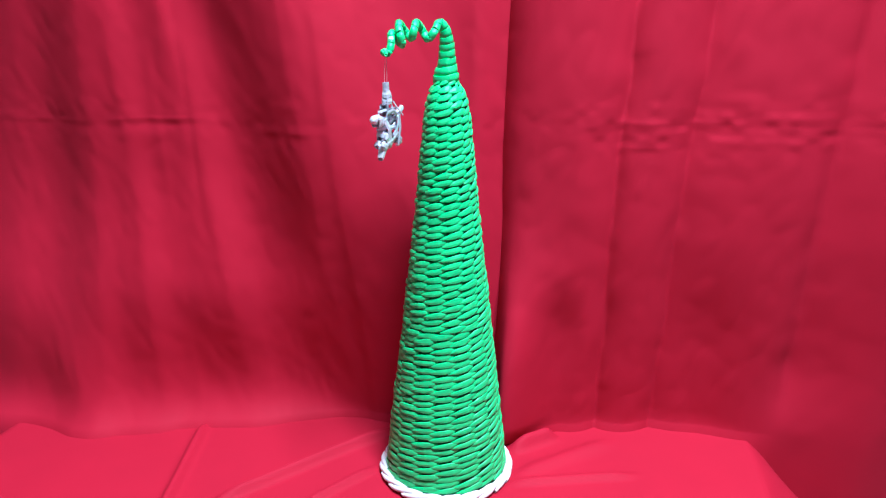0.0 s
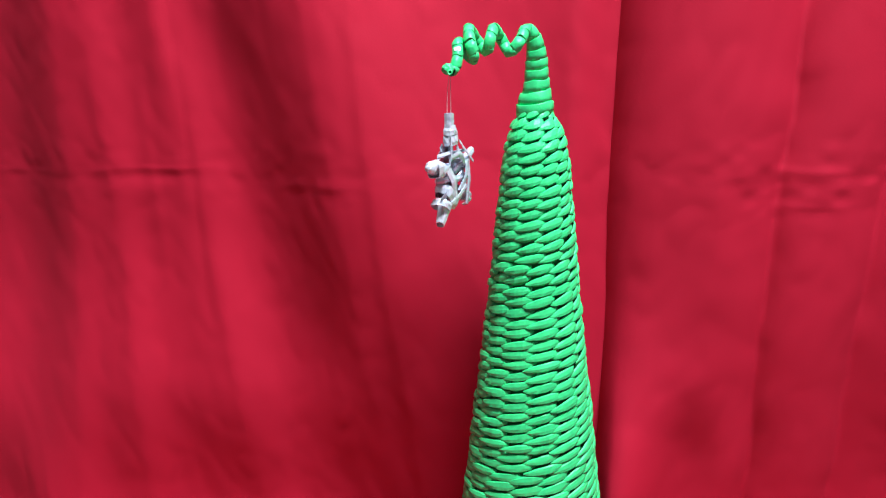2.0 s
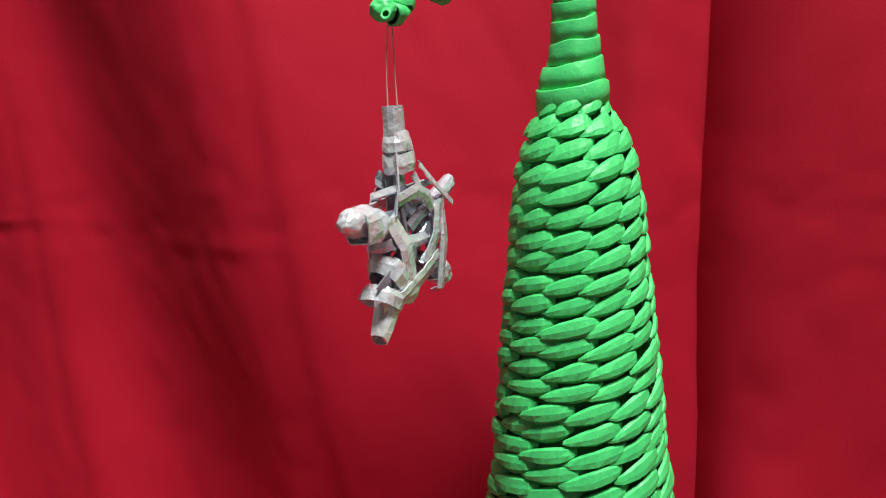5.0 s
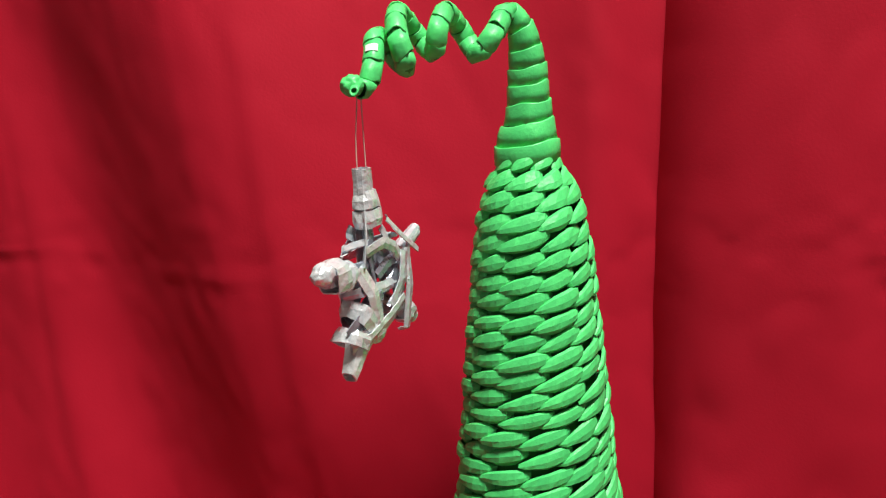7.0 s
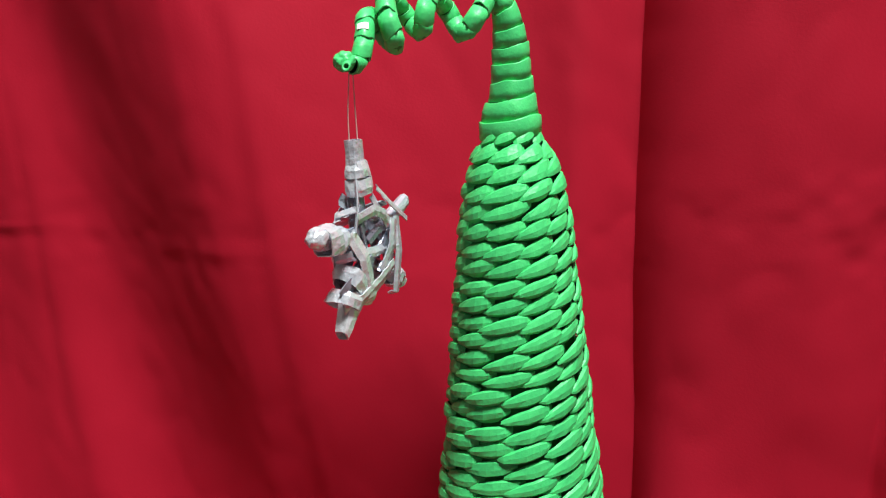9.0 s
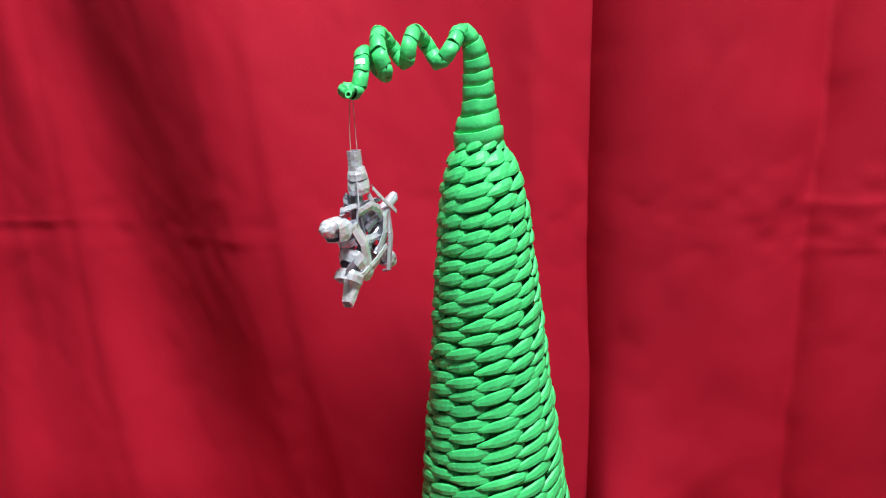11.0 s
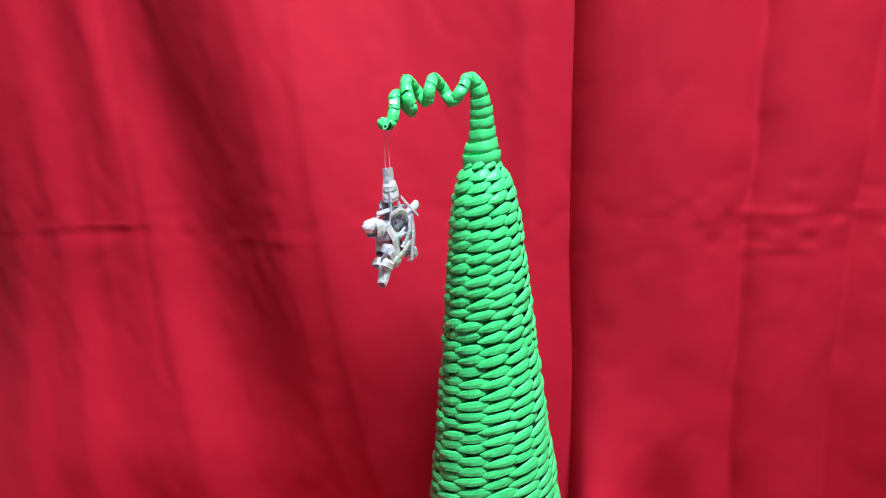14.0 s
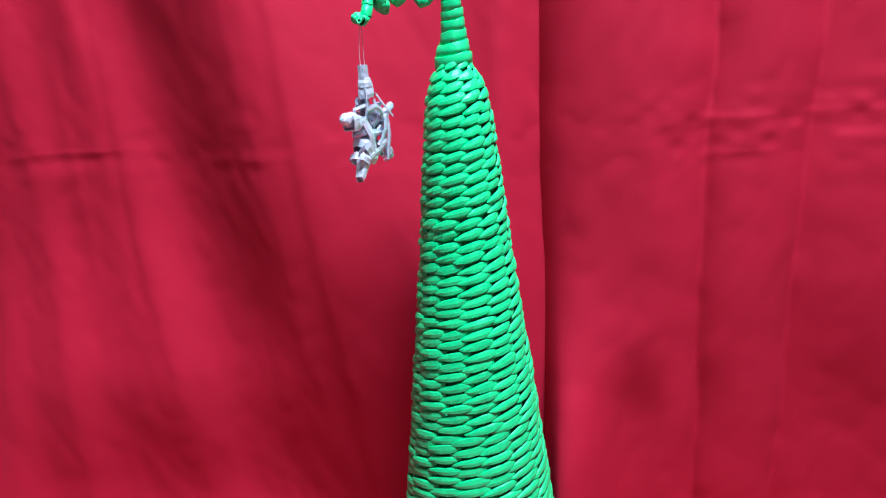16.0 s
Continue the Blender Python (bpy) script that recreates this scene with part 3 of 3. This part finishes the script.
# the five arms
part_mesh("arm", squashed_tube((0.6, 16, 0), (0, 0, 0), 2.9, 2.1, 1, 0.92), star, "flattened tube end with the thread through it")
part_mesh("arm", squashed_tube((14, 27.5, 0.3), (26.6, 21.4, 0.2), 2.3, 1.9, 2, 0.85, 0.5), star)
part_mesh("arm", squashed_tube((17, 26.2, -0.6), (25.8, 21.6, -1.0), 1.1, 0.9, 3, 0.9), star)
part_mesh("arm", squashed_tube((-5.5, 45.5, -0.3), (-12.4, 56.3, -0.6), 4.2, 3.6, 4, 0.42, 0.8), star, "folded arm that ends in a point")
part_mesh("arm", squashed_tube((13.5, 41.5, 0.2), (21.5, 48.2, 0), 2.7, 2.2, 5, 0.85, 0.4), star)
bm = bmesh.new()
bmesh.ops.create_icosphere(bm, subdivisions=4, radius=1.0)
for v in bm.verts:
    p = v.co.copy()
    k = 1 + 0.16 * noise.noise(p * 1.6 + Vector((4, 0, 0))) - 0.16 * abs(noise.noise(p * 2.6)) + 0.05 * noise.noise(p * 6)
    v.co = Vector(at_mm(-19.0, 26.0, 0)) + Vector((p.x * 0.0044, p.y * 0.0033, p.z * 0.0033)) * k
part("arm", bm, SILVER, star, "crumpled rounded end of the arm", smooth=True)
part_mesh("arm", squashed_tube((-8.5, 27.4, 0), (-19, 26.6, 0), 3.2, 2.6, 6, 0.95), star)

# the frame under the windings: flattened tubes from arm to arm, woven over and under
LEGS = [((0.6, 14), (-6.5, 47)), ((0.8, 14), (15.0, 43)), ((-12, 27.3), (16, 43)), ((-8, 46), (17, 26.5)), ((-13, 27), (18, 26))]
for i, (a, b) in enumerate(LEGS):
    y = 1.9 if i % 2 else -1.9
    pts = [at_mm(a[0], a[1], 0), at_mm(a[0] * 0.65 + b[0] * 0.35, a[1] * 0.65 + b[1] * 0.35, y),
           at_mm(a[0] * 0.35 + b[0] * 0.65, a[1] * 0.35 + b[1] * 0.65, -y), at_mm(b[0], b[1], 0)]
    part_mesh("frame_tube", strip_mesh(pts, 0.0018, 0.0010, SILVER_SHADED, i), star, "silver-painted newsprint tube inside the star, shade put into its grey")

# bands wound round the arms
band_round(1.0, 8.6, 0.03, 1, 3.5, 2.7, 2.5, 11, 0.04)
band_round(1.6, 13.8, 0.06, 1, 4.3, 3.3, 2.4, 12, 0.05)
band_round(-15.2, 27.3, 1, -0.05, 4.4, 3.8, 2.7, 13, 0.05)
band_round(-11.2, 28.2, 1, 0.1, 3.8, 3.4, 1.6, 14, -0.2)
band_round(-8.8, 46.4, -0.62, 0.8, 4.9, 4.3, 2.2, 15, 0.15)
band_round(-6.0, 41.6, -0.62, 0.8, 5.4, 4.6, 2.4, 18, -0.2)
band_round(18.2, 45.8, 0.75, 0.66, 3.4, 2.8, 2.1, 16, -0.1)
band_round(15.0, 27.2, 0.88, -0.45, 2.9, 2.6, 1.5, 17, 0.2)

# strips across the front
strip_along([(-3.3, 11.2, -2.6), (-4.8, 18, -3.8), (-6.6, 26.3, -3.8)], 1.0, 31)
strip_along([(6.8, 14.6, -2.6), (13.5, 20.5, -3.2), (22.8, 26.4, -2.6)], 1.1, 32)
strip_along([(-8.6, 26.2, -3.2), (-4.6, 34, -5.0), (-0.6, 46.8, -4.2), (-1.6, 49.4, -2.0)], 1.9, 33)
strip_along([(-4.8, 22.8, -3.4), (2.6, 20.9, -4.4), (7.2, 22.8, -4.4), (11.5, 27.0, -3.4)], 1.4, 34)
strip_along([(13.6, 25.4, -3.8), (11.0, 33, -4.8), (6.6, 40.6, -3.6)], 1.8, 35)
strip_along([(16.2, 24.8, -3.0), (15.6, 36, -4.0), (13.8, 48.8, -3.4), (13.6, 49.8, -1.2)], 1.5, 36)
strip_along([(-12.2, 48.6, -2.2), (-5.5, 46.8, -4.2), (4, 43.2, -4.4), (12.8, 39.8, -3.4)], 1.9, 37)
# some inner strips take the darker copy, coloured as if in shade
strip_along([(-13.0, 44.2, -2.0), (-7.5, 40.4, -3.4), (1.8, 36.4, -3.4)], 2.0, 38, mat=SILVER_SHADED)
strip_along([(-2.2, 24.4, -2.6), (-0.2, 32, -2.6), (2.4, 41.0, -2.6)], 1.5, 39, mat=SILVER_SHADED)
strip_along([(-3.2, 33.4, -3.0), (3, 33.8, -3.4), (10, 33.8, -2.6)], 1.4, 40)
strip_along([(1.2, 30.4, -2.4), (6, 27.4, -2.8), (11, 26.4, -2.4)], 1.3, 41, mat=SILVER_SHADED)
strip_along([(5.0, 17, -1.8), (8.4, 22, -2.4), (10.6, 28.5, -2.0)], 1.0, 42)
strip_along([(6.0, 40.8, -2.6), (10.2, 37.8, -3.0), (14.6, 36.4, -2.0)], 1.1, 43, mat=SILVER_SHADED)
# strips across the back
BACK = [((-5, 17), (13.5, 26.5)), ((6.5, 15), (-10.5, 27.5)), ((-10.5, 24.6), (14.5, 25.2)), ((-9.5, 29), (-3.0, 47.5)), ((15.5, 28), (11.0, 46.5)),
        ((-9, 43.5), (15.0, 42.8)), ((-8.5, 30.5), (13.5, 40.5)), ((-7.5, 41.5), (12.5, 29.0)), ((0.5, 17.5), (6.5, 43.5))]
for i, (a, b) in enumerate(BACK):
    rn = random.Random(50 + i)
    mid = ((a[0] + b[0]) / 2 + rn.uniform(-1, 1), (a[1] + b[1]) / 2 + rn.uniform(-1, 1), 4.4 + 0.3 * (i % 3))
    strip_along([(a[0], a[1], 2.4), mid, (b[0], b[1], 2.6)], rn.uniform(1.3, 2.0), 50 + i, back=True, mat=SILVER_SHADED if i % 3 == 1 else SILVER)
# strips that turn over the rim of the body from front to back
for i, (x, z, dx, dz) in enumerate(((-8.5, 34, 0.2, 1), (14.9, 34, -0.1, 1), (3.5, 44.5, 1, 0.1), (-5.2, 20.5, -0.4, 1), (9.0, 20.5, 0.5, 1))):
    pts = [at_mm(x + dx * k * 1.2, z + dz * k * 1.2, 4.0 * k) for k in (-1, -0.5, 0, 0.5, 1)]
    away = np.array((x - 2.5, 0, -(z - 32)))
    outs = [away / np.linalg.norm(away)] * 5
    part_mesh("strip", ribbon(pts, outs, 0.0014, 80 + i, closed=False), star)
# the thread
for dx in (-1, 1):
    pts = [(0.0021 * dx, 0, -0.001), (0.0018 * dx, 0.0, 0.008), (0.0008 * dx, -0.0006, 0.0203)]
    part_mesh("thread", strip_mesh(pts, 0.00016, 0.00016, THREAD, 80 + dx), star, "thin thread loop")
